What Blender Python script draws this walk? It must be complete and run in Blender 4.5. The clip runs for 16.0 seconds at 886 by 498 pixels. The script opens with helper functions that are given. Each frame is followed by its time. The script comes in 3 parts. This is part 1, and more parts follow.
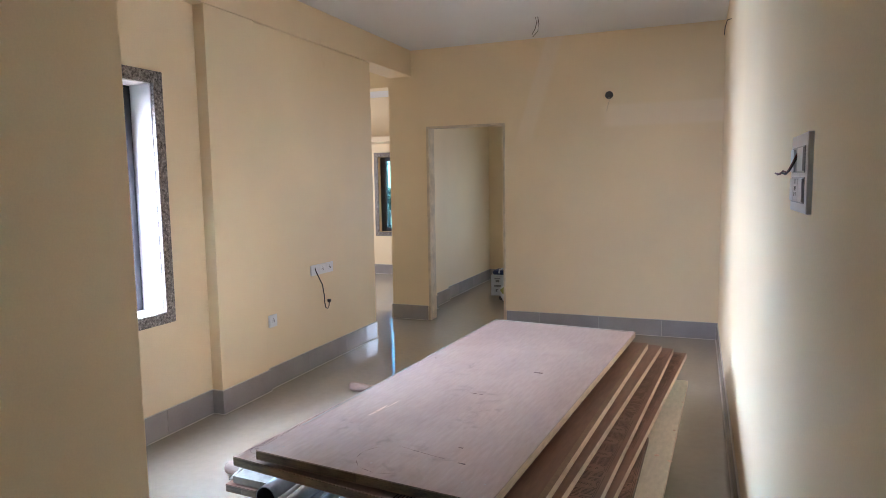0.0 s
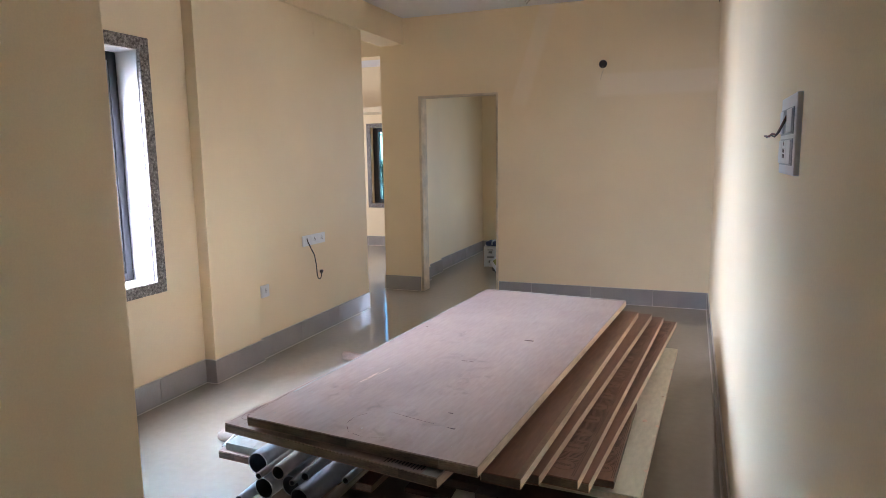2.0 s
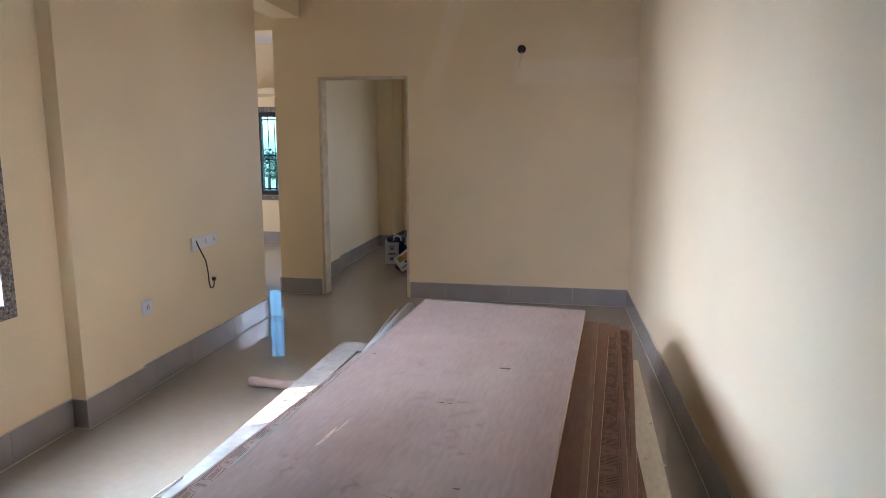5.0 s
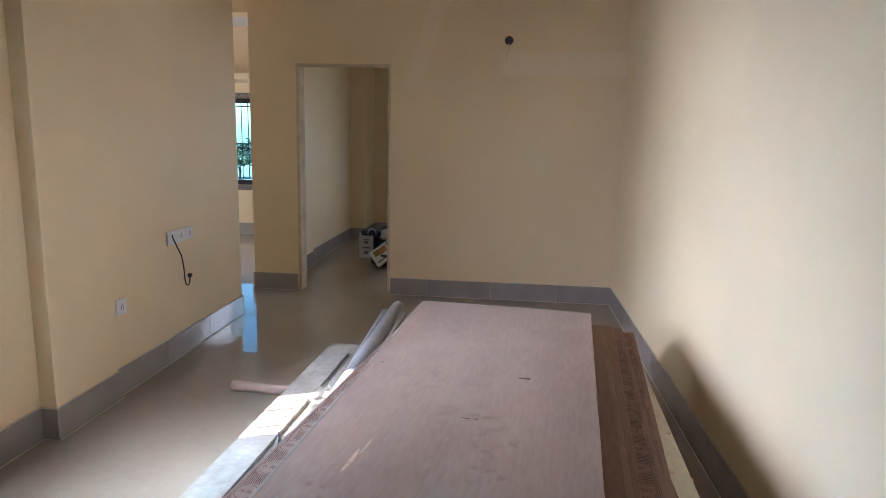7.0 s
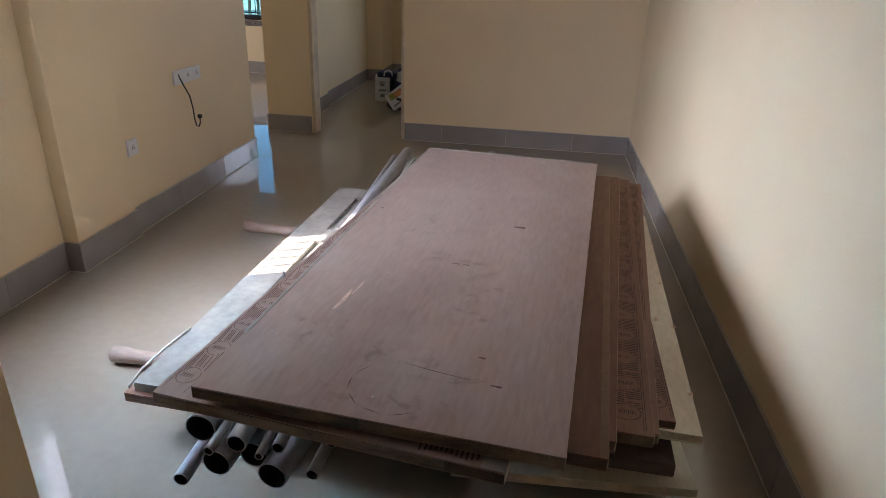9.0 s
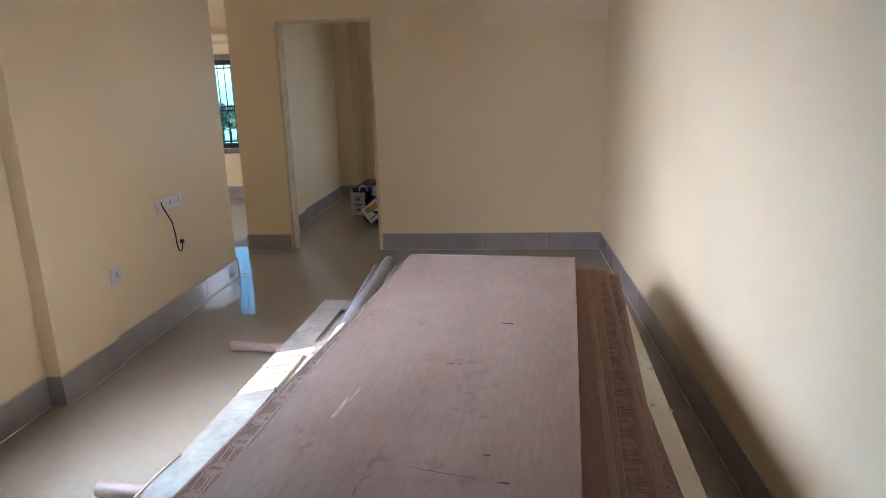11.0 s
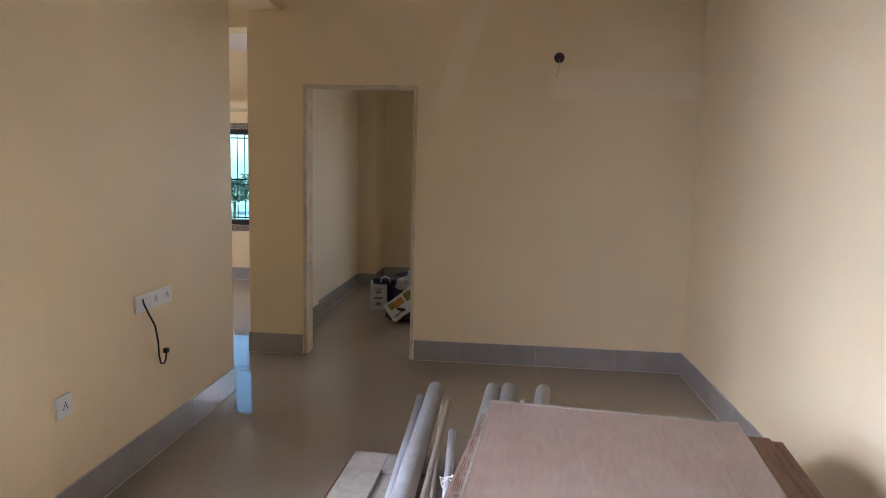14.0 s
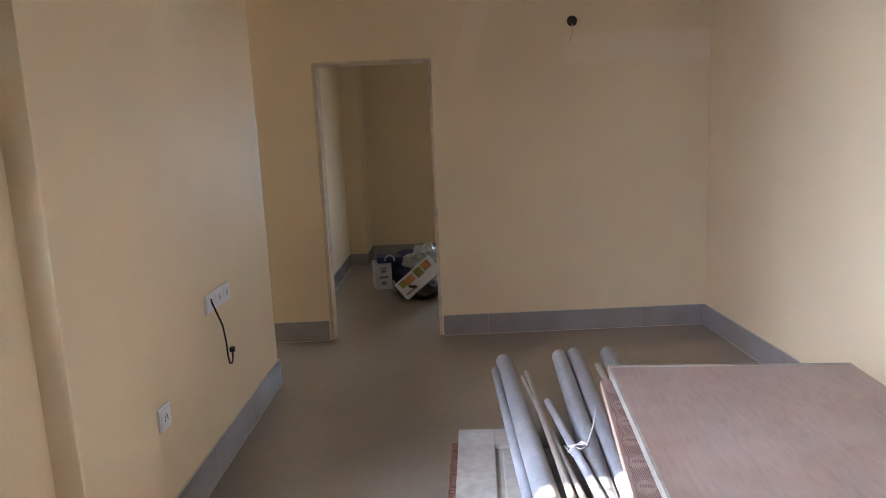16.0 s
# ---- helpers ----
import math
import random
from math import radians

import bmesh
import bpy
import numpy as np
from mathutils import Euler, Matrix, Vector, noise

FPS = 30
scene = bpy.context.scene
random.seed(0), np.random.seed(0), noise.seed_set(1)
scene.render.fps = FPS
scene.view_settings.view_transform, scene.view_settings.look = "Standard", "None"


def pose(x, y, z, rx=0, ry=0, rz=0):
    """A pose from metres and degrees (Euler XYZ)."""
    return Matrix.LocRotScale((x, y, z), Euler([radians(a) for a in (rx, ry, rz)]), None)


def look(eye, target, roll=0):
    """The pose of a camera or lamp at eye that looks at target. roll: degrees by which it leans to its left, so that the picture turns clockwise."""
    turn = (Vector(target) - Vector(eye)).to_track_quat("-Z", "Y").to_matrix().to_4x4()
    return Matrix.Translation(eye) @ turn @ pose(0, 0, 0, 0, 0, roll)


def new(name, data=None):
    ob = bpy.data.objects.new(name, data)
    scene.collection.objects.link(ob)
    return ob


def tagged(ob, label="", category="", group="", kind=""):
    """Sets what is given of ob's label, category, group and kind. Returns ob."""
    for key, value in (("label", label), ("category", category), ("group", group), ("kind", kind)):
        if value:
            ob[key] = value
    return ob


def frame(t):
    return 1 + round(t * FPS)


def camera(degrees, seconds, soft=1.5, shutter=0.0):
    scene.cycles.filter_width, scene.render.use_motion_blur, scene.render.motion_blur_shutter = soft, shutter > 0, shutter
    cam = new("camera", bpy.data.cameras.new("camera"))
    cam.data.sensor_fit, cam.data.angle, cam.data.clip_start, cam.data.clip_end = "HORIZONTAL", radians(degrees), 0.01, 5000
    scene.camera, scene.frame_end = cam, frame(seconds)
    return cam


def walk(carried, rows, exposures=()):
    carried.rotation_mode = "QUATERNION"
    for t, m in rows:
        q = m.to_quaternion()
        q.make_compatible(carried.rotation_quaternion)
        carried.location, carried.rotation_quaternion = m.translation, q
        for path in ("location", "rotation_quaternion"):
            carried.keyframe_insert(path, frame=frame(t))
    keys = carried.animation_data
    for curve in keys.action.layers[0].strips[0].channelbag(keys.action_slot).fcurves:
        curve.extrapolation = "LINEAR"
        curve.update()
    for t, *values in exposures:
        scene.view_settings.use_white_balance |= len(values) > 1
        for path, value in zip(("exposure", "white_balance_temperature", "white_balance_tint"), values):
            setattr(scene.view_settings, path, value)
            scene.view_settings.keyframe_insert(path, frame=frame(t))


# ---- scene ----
cam = camera(69.1, 16.0, soft=0.45)
PATH = [
    (0, (0.102, 0.345, 1.506), (-0.632, 2.195, 1.302), -0.9),
    (0.5, (0.106, 0.344, 1.506), (-0.634, 2.188, 1.279), -1.0),
    (1, (0.108, 0.342, 1.499), (-0.640, 2.180, 1.248), -1.1),
    (1.5, (0.111, 0.343, 1.490), (-0.615, 2.186, 1.214), -1.0),
    (2, (0.114, 0.354, 1.485), (-0.600, 2.200, 1.197), -0.9),
    (2.5, (0.111, 0.376, 1.486), (-0.582, 2.229, 1.189), -1.0),
    (3, (0.030, 0.374, 1.495), (-0.491, 2.279, 1.179), -1.0),
    (3.5, (-0.103, 0.385, 1.498), (-0.456, 2.326, 1.175), -1.2),
    (4, (-0.219, 0.477, 1.490), (-0.523, 2.425, 1.157), -0.4),
    (4.5, (-0.312, 0.681, 1.501), (-0.612, 2.631, 1.171), 0.1),
    (4.7, (-0.353, 0.742, 1.491), (-0.689, 2.687, 1.169), -0.0),
    (6.8, (-0.686, 0.923, 1.499), (-0.864, 2.883, 1.141), 1.4),
    (7, (-0.670, 0.938, 1.509), (-0.865, 2.897, 1.157), 1.3),
    (7.5, (-0.653, 0.945, 1.518), (-0.862, 2.908, 1.200), 1.2),
    (8, (-0.626, 0.952, 1.524), (-0.856, 2.914, 1.211), 0.6),
    (8.5, (-0.616, 0.953, 1.536), (-0.848, 2.898, 1.128), 0.8),
    (8.7, (-0.617, 0.951, 1.548), (-0.847, 2.856, 0.981), 1.1),
    (9, (-0.570, 0.945, 1.524), (-0.809, 2.758, 0.714), 2.1),
    (9.2, (-0.571, 0.913, 1.518), (-0.810, 2.705, 0.664), 2.1),
    (9.5, (-0.545, 0.834, 1.529), (-0.801, 2.629, 0.685), 1.0),
    (10, (-0.530, 0.695, 1.518), (-0.710, 2.595, 0.920), 1.6),
    (10.2, (-0.528, 0.689, 1.513), (-0.723, 2.619, 1.027), 0.4),
    (12.3, (-0.805, 1.429, 1.522), (-0.927, 3.306, 0.844), -4.6),
    (12.5, (-0.827, 1.458, 1.517), (-0.902, 3.285, 0.708), -4.2),
    (13, (-0.901, 1.475, 1.517), (-0.962, 3.277, 0.651), -1.0),
    (13.2, (-0.926, 1.511, 1.504), (-0.986, 3.413, 0.887), 0.3),
    (13.5, (-0.967, 1.600, 1.491), (-1.023, 3.548, 1.042), 1.1),
    (13.7, (-1.009, 1.726, 1.477), (-1.074, 3.689, 1.101), 1.7),
    (14, (-1.087, 1.911, 1.487), (-1.268, 3.887, 1.244), 1.4),
    (14.5, (-1.245, 2.033, 1.475), (-1.590, 3.991, 1.253), 1.6),
    (15, (-1.535, 2.134, 1.473), (-1.682, 4.103, 1.158), -0.4),
    (15.5, (-1.637, 2.080, 1.483), (-1.704, 4.049, 1.136), -2.0),
    (16, (-1.720, 1.920, 1.500), (-1.723, 3.892, 1.171), -2.6),
]
walk(cam, [(t, look(eye, target, roll)) for t, eye, target, roll in PATH],
     [(0, 3.92, 6140, 15), (3.5, 3.82, 6140, 16), (4, 3.78, 6160, 16), (4.7, 3.56, 6210, 16), (7, 3.34, 6410, 16), (8, 3.12, 6660, 19), (9, 3.06, 6610, 17), (10.2, 3.38, 6510, 18), (12.5, 3.3, 6410, 11), (13.5, 3.24, 6710, 18), (14.5, 3.4, 6510, 18), (16, 3.34, 6410, 18)])

# ---- light ----
SUN_WAY = Vector((1.0, 0.42, -0.74)).normalized()
world = bpy.data.worlds.new("world")
scene.world = world
world.use_nodes = True
wt = world.node_tree
sky = wt.nodes.new("ShaderNodeTexSky")
sky.sky_type, sky.sun_disc = "NISHITA", False
sky.sun_elevation = math.asin(-SUN_WAY.z)
sky.sun_rotation = math.atan2(-SUN_WAY.x, -SUN_WAY.y)
wt.nodes["Background"].inputs["Strength"].default_value = 0.12
wt.links.new(sky.outputs["Color"], wt.nodes["Background"].inputs["Color"])
sun = new("sun", bpy.data.lights.new("sun", "SUN"))
sun.data.energy, sun.data.angle, sun.data.color = 4.5, radians(0.53), (1.0, 0.93, 0.82)
sun.matrix_world = look((0, 0, 0), SUN_WAY)


def window_light(name, at, to, wide, high, watts, color, spread=180):
    lamp = new(name, bpy.data.lights.new(name, "AREA"))
    lamp.data.shape, lamp.data.size, lamp.data.size_y = "RECTANGLE", wide, high
    lamp.data.energy, lamp.data.color, lamp.data.spread = watts, color, radians(spread)
    lamp.matrix_world = look(at, to)
    return lamp


SKY_BLUE = (0.87, 0.90, 1.04)
window_light("hall_window_light", (-3.42, 2.72, 1.50), (-2.42, 3.30, 0.74), 1.05, 1.05, 17.5, (0.86, 0.93, 1.15), 108)
# Second lamp is fill, added at an unseen west opening to brighten the side room.
window_light("side_room_fill_light", (-6.72, 8.2, 1.4), (0, 8.2, 1.0), 1.2, 1.3, 4, SKY_BLUE)
window_light("bedroom_window_light", (-0.60, 10.74, 1.36), (-2.0, 6.2, -0.3), 1.0, 1.15, 1.5, SKY_BLUE, 120)


# ---- materials ----
def surface(name, base, rough=0.6, var=0.10, scale=3.0, fine=70.0, bump=0.03, metal=0.0, spec=0.5, tint=None, stretch=(1, 1, 1), rough_var=0.1, per_object=0.0, coat=0.0, dust=0.0):
    """A procedural surface: base colour, broad stains and fine grain, gloss that varies and a slight relief."""
    m = bpy.data.materials.new(name)
    m.use_nodes = True
    nt = m.node_tree
    b = nt.nodes["Principled BSDF"]
    tc = nt.nodes.new("ShaderNodeTexCoord")
    mp = nt.nodes.new("ShaderNodeMapping")
    mp.inputs["Scale"].default_value = stretch
    nt.links.new(tc.outputs["Object"], mp.inputs["Vector"])
    big = nt.nodes.new("ShaderNodeTexNoise")
    big.inputs["Scale"].default_value, big.inputs["Detail"].default_value = scale, 5
    small = nt.nodes.new("ShaderNodeTexNoise")
    small.inputs["Scale"].default_value, small.inputs["Detail"].default_value = fine, 4
    for n in (big, small):
        nt.links.new(mp.outputs["Vector"], n.inputs["Vector"])
    add = nt.nodes.new("ShaderNodeMath")
    add.operation = "MULTIPLY_ADD"
    add.inputs[1].default_value = 0.45
    nt.links.new(small.outputs["Fac"], add.inputs[0])
    nt.links.new(big.outputs["Fac"], add.inputs[2])
    ramp = nt.nodes.new("ShaderNodeValToRGB")
    lo = [max(0.0, c * (1 - 1.6 * var)) for c in base]
    hi = tint or [min(1.0, c * (1 + 1.2 * var)) for c in base]
    ramp.color_ramp.elements[0].position, ramp.color_ramp.elements[1].position = 0.5, 0.95
    ramp.color_ramp.elements[0].color, ramp.color_ramp.elements[1].color = (*lo, 1), (*hi, 1)
    nt.links.new(add.outputs[0], ramp.inputs["Fac"])
    out = ramp.outputs["Color"]
    if per_object:
        info = nt.nodes.new("ShaderNodeObjectInfo")
        hsv = nt.nodes.new("ShaderNodeHueSaturation")
        rng = nt.nodes.new("ShaderNodeMapRange")
        rng.inputs["To Min"].default_value, rng.inputs["To Max"].default_value = 1 - per_object, 1 + per_object
        nt.links.new(info.outputs["Random"], rng.inputs["Value"])
        nt.links.new(rng.outputs["Result"], hsv.inputs["Value"])
        nt.links.new(out, hsv.inputs["Color"])
        out = hsv.outputs["Color"]
    nt.links.new(out, b.inputs["Base Color"])
    rr = nt.nodes.new("ShaderNodeMapRange")
    rr.inputs["To Min"].default_value, rr.inputs["To Max"].default_value = max(0.02, rough - rough_var), min(1, rough + rough_var)
    nt.links.new(big.outputs["Fac"], rr.inputs["Value"])
    nt.links.new(rr.outputs["Result"], b.inputs["Roughness"])
    b.inputs["Metallic"].default_value = metal
    b.inputs["Coat Weight"].default_value, b.inputs["Coat Roughness"].default_value = coat, 0.012
    b.inputs["Sheen Weight"].default_value, b.inputs["Sheen Roughness"].default_value = dust, 0.5
    b.inputs["Specular IOR Level"].default_value = spec
    if bump:
        bp = nt.nodes.new("ShaderNodeBump")
        bp.inputs["Strength"].default_value, bp.inputs["Distance"].default_value = bump * 5, 0.002
        nt.links.new(small.outputs["Fac"], bp.inputs["Height"])
        nt.links.new(bp.outputs["Normal"], b.inputs["Normal"])
    return m


def tinted_glass(name, color):
    m = bpy.data.materials.new(name)
    m.use_nodes = True
    b = m.node_tree.nodes["Principled BSDF"]
    b.inputs["Base Color"].default_value = (*color, 1)
    b.inputs["Roughness"].default_value = 0.02
    b.inputs["Transmission Weight"].default_value = 1.0
    b.inputs["IOR"].default_value = 1.05
    return m


PAINT = surface("cream_wall_paint", (0.88, 0.718, 0.483), 0.55, 0.04, 1.1, 160, 0.004, spec=0.35)


def with_light_bands(source, name):
    """The same paint with two lighter bands, one slanting and one level: light on the wall put into the colour."""
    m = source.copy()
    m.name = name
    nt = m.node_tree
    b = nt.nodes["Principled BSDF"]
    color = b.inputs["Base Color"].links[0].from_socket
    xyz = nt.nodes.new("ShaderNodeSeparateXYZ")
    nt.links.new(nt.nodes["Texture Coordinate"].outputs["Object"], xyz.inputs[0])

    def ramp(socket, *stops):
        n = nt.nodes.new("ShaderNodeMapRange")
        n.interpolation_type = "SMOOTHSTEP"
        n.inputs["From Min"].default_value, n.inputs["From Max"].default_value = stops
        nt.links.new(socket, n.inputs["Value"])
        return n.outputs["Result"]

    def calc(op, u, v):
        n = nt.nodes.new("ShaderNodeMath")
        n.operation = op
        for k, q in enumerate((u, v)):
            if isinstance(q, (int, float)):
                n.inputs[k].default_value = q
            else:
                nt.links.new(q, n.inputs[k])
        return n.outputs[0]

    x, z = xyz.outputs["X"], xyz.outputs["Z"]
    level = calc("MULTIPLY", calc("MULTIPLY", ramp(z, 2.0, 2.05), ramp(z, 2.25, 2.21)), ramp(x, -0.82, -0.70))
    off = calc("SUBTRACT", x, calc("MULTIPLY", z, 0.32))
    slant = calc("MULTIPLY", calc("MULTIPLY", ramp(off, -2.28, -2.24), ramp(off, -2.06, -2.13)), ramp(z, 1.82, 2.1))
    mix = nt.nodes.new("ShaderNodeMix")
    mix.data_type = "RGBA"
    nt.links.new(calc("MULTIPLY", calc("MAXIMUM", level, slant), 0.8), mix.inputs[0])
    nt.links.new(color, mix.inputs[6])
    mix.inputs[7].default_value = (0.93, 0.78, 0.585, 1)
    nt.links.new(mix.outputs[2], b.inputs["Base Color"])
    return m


BANDLIT = with_light_bands(PAINT, "cream_wall_paint_light_bands")


def with_smudges(source, name, spots):
    """The same skin with dark hand-sized smudges and a haze of pale dust. spots: (x, y, reach along x, reach along y)."""
    m = source.copy()
    m.name = name
    nt = m.node_tree
    b = nt.nodes["Principled BSDF"]
    color = b.inputs["Base Color"].links[0].from_socket
    where = nt.nodes["Texture Coordinate"].outputs["Object"]

    def calc(op, u, v):
        n = nt.nodes.new("ShaderNodeMath")
        n.operation = op
        for k, q in enumerate((u, v)):
            if isinstance(q, (int, float)):
                n.inputs[k].default_value = q
            else:
                nt.links.new(q, n.inputs[k])
        return n.outputs[0]

    def cloud(scale, detail, lo, hi, distortion=0.0):
        n = nt.nodes.new("ShaderNodeTexNoise")
        n.inputs["Scale"].default_value, n.inputs["Detail"].default_value, n.inputs["Distortion"].default_value = scale, detail, distortion
        nt.links.new(where, n.inputs["Vector"])
        r = nt.nodes.new("ShaderNodeMapRange")
        r.interpolation_type = "SMOOTHSTEP"
        r.inputs["From Min"].default_value, r.inputs["From Max"].default_value = lo, hi
        nt.links.new(n.outputs["Fac"], r.inputs["Value"])
        return r.outputs["Result"]

    def blend(fac, under, over):
        n = nt.nodes.new("ShaderNodeMix")
        n.data_type = "RGBA"
        nt.links.new(fac, n.inputs[0])
        nt.links.new(under, n.inputs[6])
        n.inputs[7].default_value = (*over, 1)
        return n.outputs[2]

    near = 0.0
    for x, y, rx, ry in spots:
        mp = nt.nodes.new("ShaderNodeMapping")
        mp.inputs["Scale"].default_value = (1 / rx, 1 / ry, 0)
        mp.inputs["Location"].default_value = (-x / rx, -y / ry, 0)
        nt.links.new(where, mp.inputs["Vector"])
        ln = nt.nodes.new("ShaderNodeVectorMath")
        ln.operation = "LENGTH"
        nt.links.new(mp.outputs["Vector"], ln.inputs[0])
        near = calc("MAXIMUM", near, calc("MAXIMUM", calc("SUBTRACT", 1.0, ln.outputs["Value"]), 0.0))
    near = calc("MINIMUM", calc("MULTIPLY", near, 2.0), 1.0)
    streaks = calc("MULTIPLY", cloud(17, 7, 0.48, 0.74, 0.9), near)
    color = blend(calc("MULTIPLY", cloud(2.4, 5, 0.45, 0.72), 0.35), color, (0.42, 0.31, 0.255))
    color = blend(calc("MULTIPLY", cloud(5.5, 7, 0.56, 0.72, 0.8), 0.25), color, (0.27, 0.12, 0.09))
    color = blend(calc("MULTIPLY", streaks, 0.42), color, (0.075, 0.042, 0.035))
    nt.links.new(color, b.inputs["Base Color"])
    return m


WHITE = surface("white_ceiling_paint", (0.80, 0.79, 0.79), 0.7, 0.03, 0.8, 200, 0.01)
FLOOR = surface("polished_beige_floor_tile", (0.325, 0.278, 0.215), 0.40, 0.08, 1.6, 22, 0.0, spec=0.5, rough_var=0.10, coat=0.75)
SKIRT = surface("grey_skirting_tile", (0.36, 0.335, 0.325), 0.2, 0.07, 4, 120, 0.0, rough_var=0.05, per_object=0.06, coat=0.5)
GROUT = surface("pale_grout", (0.62, 0.57, 0.50), 0.8, 0.08, 8, 200, 0.02)
GRANITE = surface("brown_speckled_granite", (0.24, 0.205, 0.185), 0.25, 0.5, 75, 180, 0.01, tint=(0.40, 0.36, 0.33))
BLACK = surface("black_powder_coated_aluminium", (0.018, 0.018, 0.022), 0.35, 0.2, 6, 300, 0.005, spec=0.5)
TRACKGLINT = surface("track_glint_grey", (0.45, 0.45, 0.48), 0.35, 0.1, 8, 200, 0.005, metal=0.8)
TINTED = tinted_glass("cyan_tinted_glass", (0.19, 0.44, 0.55))
DOORSKIN = surface("pinkish_brown_door_skin", (0.245, 0.145, 0.110), 0.38, 0.085, 3.0, 75, 0.003, stretch=(1, 0.16, 1), tint=(0.37, 0.257, 0.203), dust=0.13, rough_var=0.16)
REDSKIN = surface("red_brown_door_skin", (0.20, 0.091, 0.058), 0.45, 0.2, 3, 70, 0.015, stretch=(1, 0.15, 1), tint=(0.275, 0.14, 0.098))
TOPSKIN = with_smudges(DOORSKIN, "smudged_pinkish_brown_door_skin", ((-0.46, 0.24, 0.22, 0.10), (-0.30, 0.22, 0.18, 0.07), (-0.45, 0.84, 0.20, 0.10), (-0.30, 0.62, 0.12, 0.25), (-0.70, 0.34, 0.14, 0.12), (-0.42, 0.08, 0.22, 0.08), (-0.62, 1.15, 0.12, 0.16)))
PALEWOOD = surface("pale_pine_edge", (0.60, 0.46, 0.33), 0.6, 0.2, 5, 80, 0.03, stretch=(1, 0.2, 1))
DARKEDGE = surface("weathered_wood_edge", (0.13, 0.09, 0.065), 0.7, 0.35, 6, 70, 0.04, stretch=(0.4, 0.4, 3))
CREAMWOOD = surface("cream_faced_board", (0.63, 0.56, 0.44), 0.5, 0.14, 3, 60, 0.02, stretch=(1, 0.3, 1))
PANELWHITE = surface("dusty_white_panel_door", (0.345, 0.322, 0.28), 0.5, 0.22, 4, 28, 0.02)
INK = surface("dark_stamp_ink", (0.12, 0.055, 0.042), 0.6, 0.3, 20, 150, 0.0)
PALESTAMP = surface("worn_stamp_ink", (0.155, 0.078, 0.062), 0.5, 0.3, 20, 150, 0.0)
BAND = surface("bare_edge_band", (0.25, 0.165, 0.115), 0.6, 0.15, 5, 70, 0.01)
STAMP = surface("faded_stamp_ink", (0.055, 0.025, 0.018), 0.6, 0.3, 20, 150, 0.0)
PVC = surface("dusty_grey_pipe", (0.36, 0.38, 0.40), 0.35, 0.16, 5, 60, 0.01, per_object=0.12)
PVCTAN = surface("dull_tan_pipe", (0.36, 0.33, 0.28), 0.4, 0.16, 5, 60, 0.01, per_object=0.12)
PIPEIN = surface("shaded_pipe_bore", (0.03, 0.03, 0.032), 0.6, 0.2, 5, 60, 0.0)
POSTWOOD = surface("rough_dusty_log", (0.385, 0.285, 0.235), 0.7, 0.25, 9, 60, 0.06, stretch=(0.3, 1, 1))
PLASTIC = surface("white_switch_plastic", (0.82, 0.82, 0.84), 0.3, 0.02, 5, 100, 0.0)
GREYPLASTIC = surface("grey_switch_plastic", (0.42, 0.44, 0.48), 0.35, 0.03, 5, 100, 0.0)
CONEGREY = surface("dull_grey_cone", (0.17, 0.175, 0.18), 0.45, 0.15, 8, 60, 0.01)
ENDGRAIN = surface("weathered_end_grain", (0.21, 0.155, 0.115), 0.75, 0.35, 14, 110, 0.05, stretch=(0.5, 1, 2.5), per_object=0.4)
CABLE = surface("black_cable", (0.03, 0.02, 0.018), 0.5, 0.2, 20, 100, 0.0)
REDWIRE = surface("red_brown_wire", (0.16, 0.035, 0.025), 0.5, 0.2, 20, 100, 0.0)
PUTTY = surface("raw_plaster_edge", (0.70, 0.575, 0.42), 0.85, 0.14, 9, 90, 0.06)
NAVY = surface("navy_woven_bag", (0.018, 0.035, 0.10), 0.6, 0.2, 20, 200, 0.03)
CARTON = surface("white_printed_carton", (0.66, 0.68, 0.72), 0.55, 0.06, 6, 80, 0.01)
PRINTGREY = surface("grey_carton_print", (0.22, 0.23, 0.26), 0.5, 0.2, 8, 80, 0.0)
ORANGE = surface("orange_package_print", (0.55, 0.25, 0.10), 0.5, 0.3, 12, 60, 0.0)
GREENP = surface("olive_package_print", (0.26, 0.27, 0.06), 0.5, 0.3, 12, 60, 0.0)
FILMY = surface("crumpled_clear_film", (0.50, 0.52, 0.53), 0.2, 0.2, 12, 60, 0.05)
SCARWOOD = surface("torn_pale_veneer", (0.62, 0.45, 0.35), 0.7, 0.2, 20, 120, 0.03)
STRING = surface("white_plastic_string", (0.75, 0.74, 0.70), 0.5, 0.05, 20, 90, 0.0)
RENDERED = surface("outside_plaster", (0.55, 0.52, 0.47), 0.8, 0.12, 1.2, 40, 0.02)
EARTH = surface("dry_ground", (0.26, 0.26, 0.20), 0.9, 0.3, 0.2, 3, 0.02)
LEAF = surface("tree_leaves", (0.10, 0.12, 0.08), 0.6, 0.3, 2, 12, 0.02)
BARK = surface("tree_bark", (0.12, 0.09, 0.06), 0.9, 0.3, 4, 30, 0.05)


# ---- mesh helpers ----
def mesh_of(name, bm, material, smooth=False):
    me = bpy.data.meshes.new(name)
    bmesh.ops.recalc_face_normals(bm, faces=bm.faces)
    bm.to_mesh(me)
    bm.free()
    me.materials.append(material)
    if smooth:
        for p in me.polygons:
            p.use_smooth = True
    return me


def part(name, bm, material, parent=None, label="", smooth=False):
    ob = new(name, mesh_of(name, bm, material, smooth))
    if parent is not None:
        ob.parent = parent
    if label:
        tagged(ob, label)
    return ob


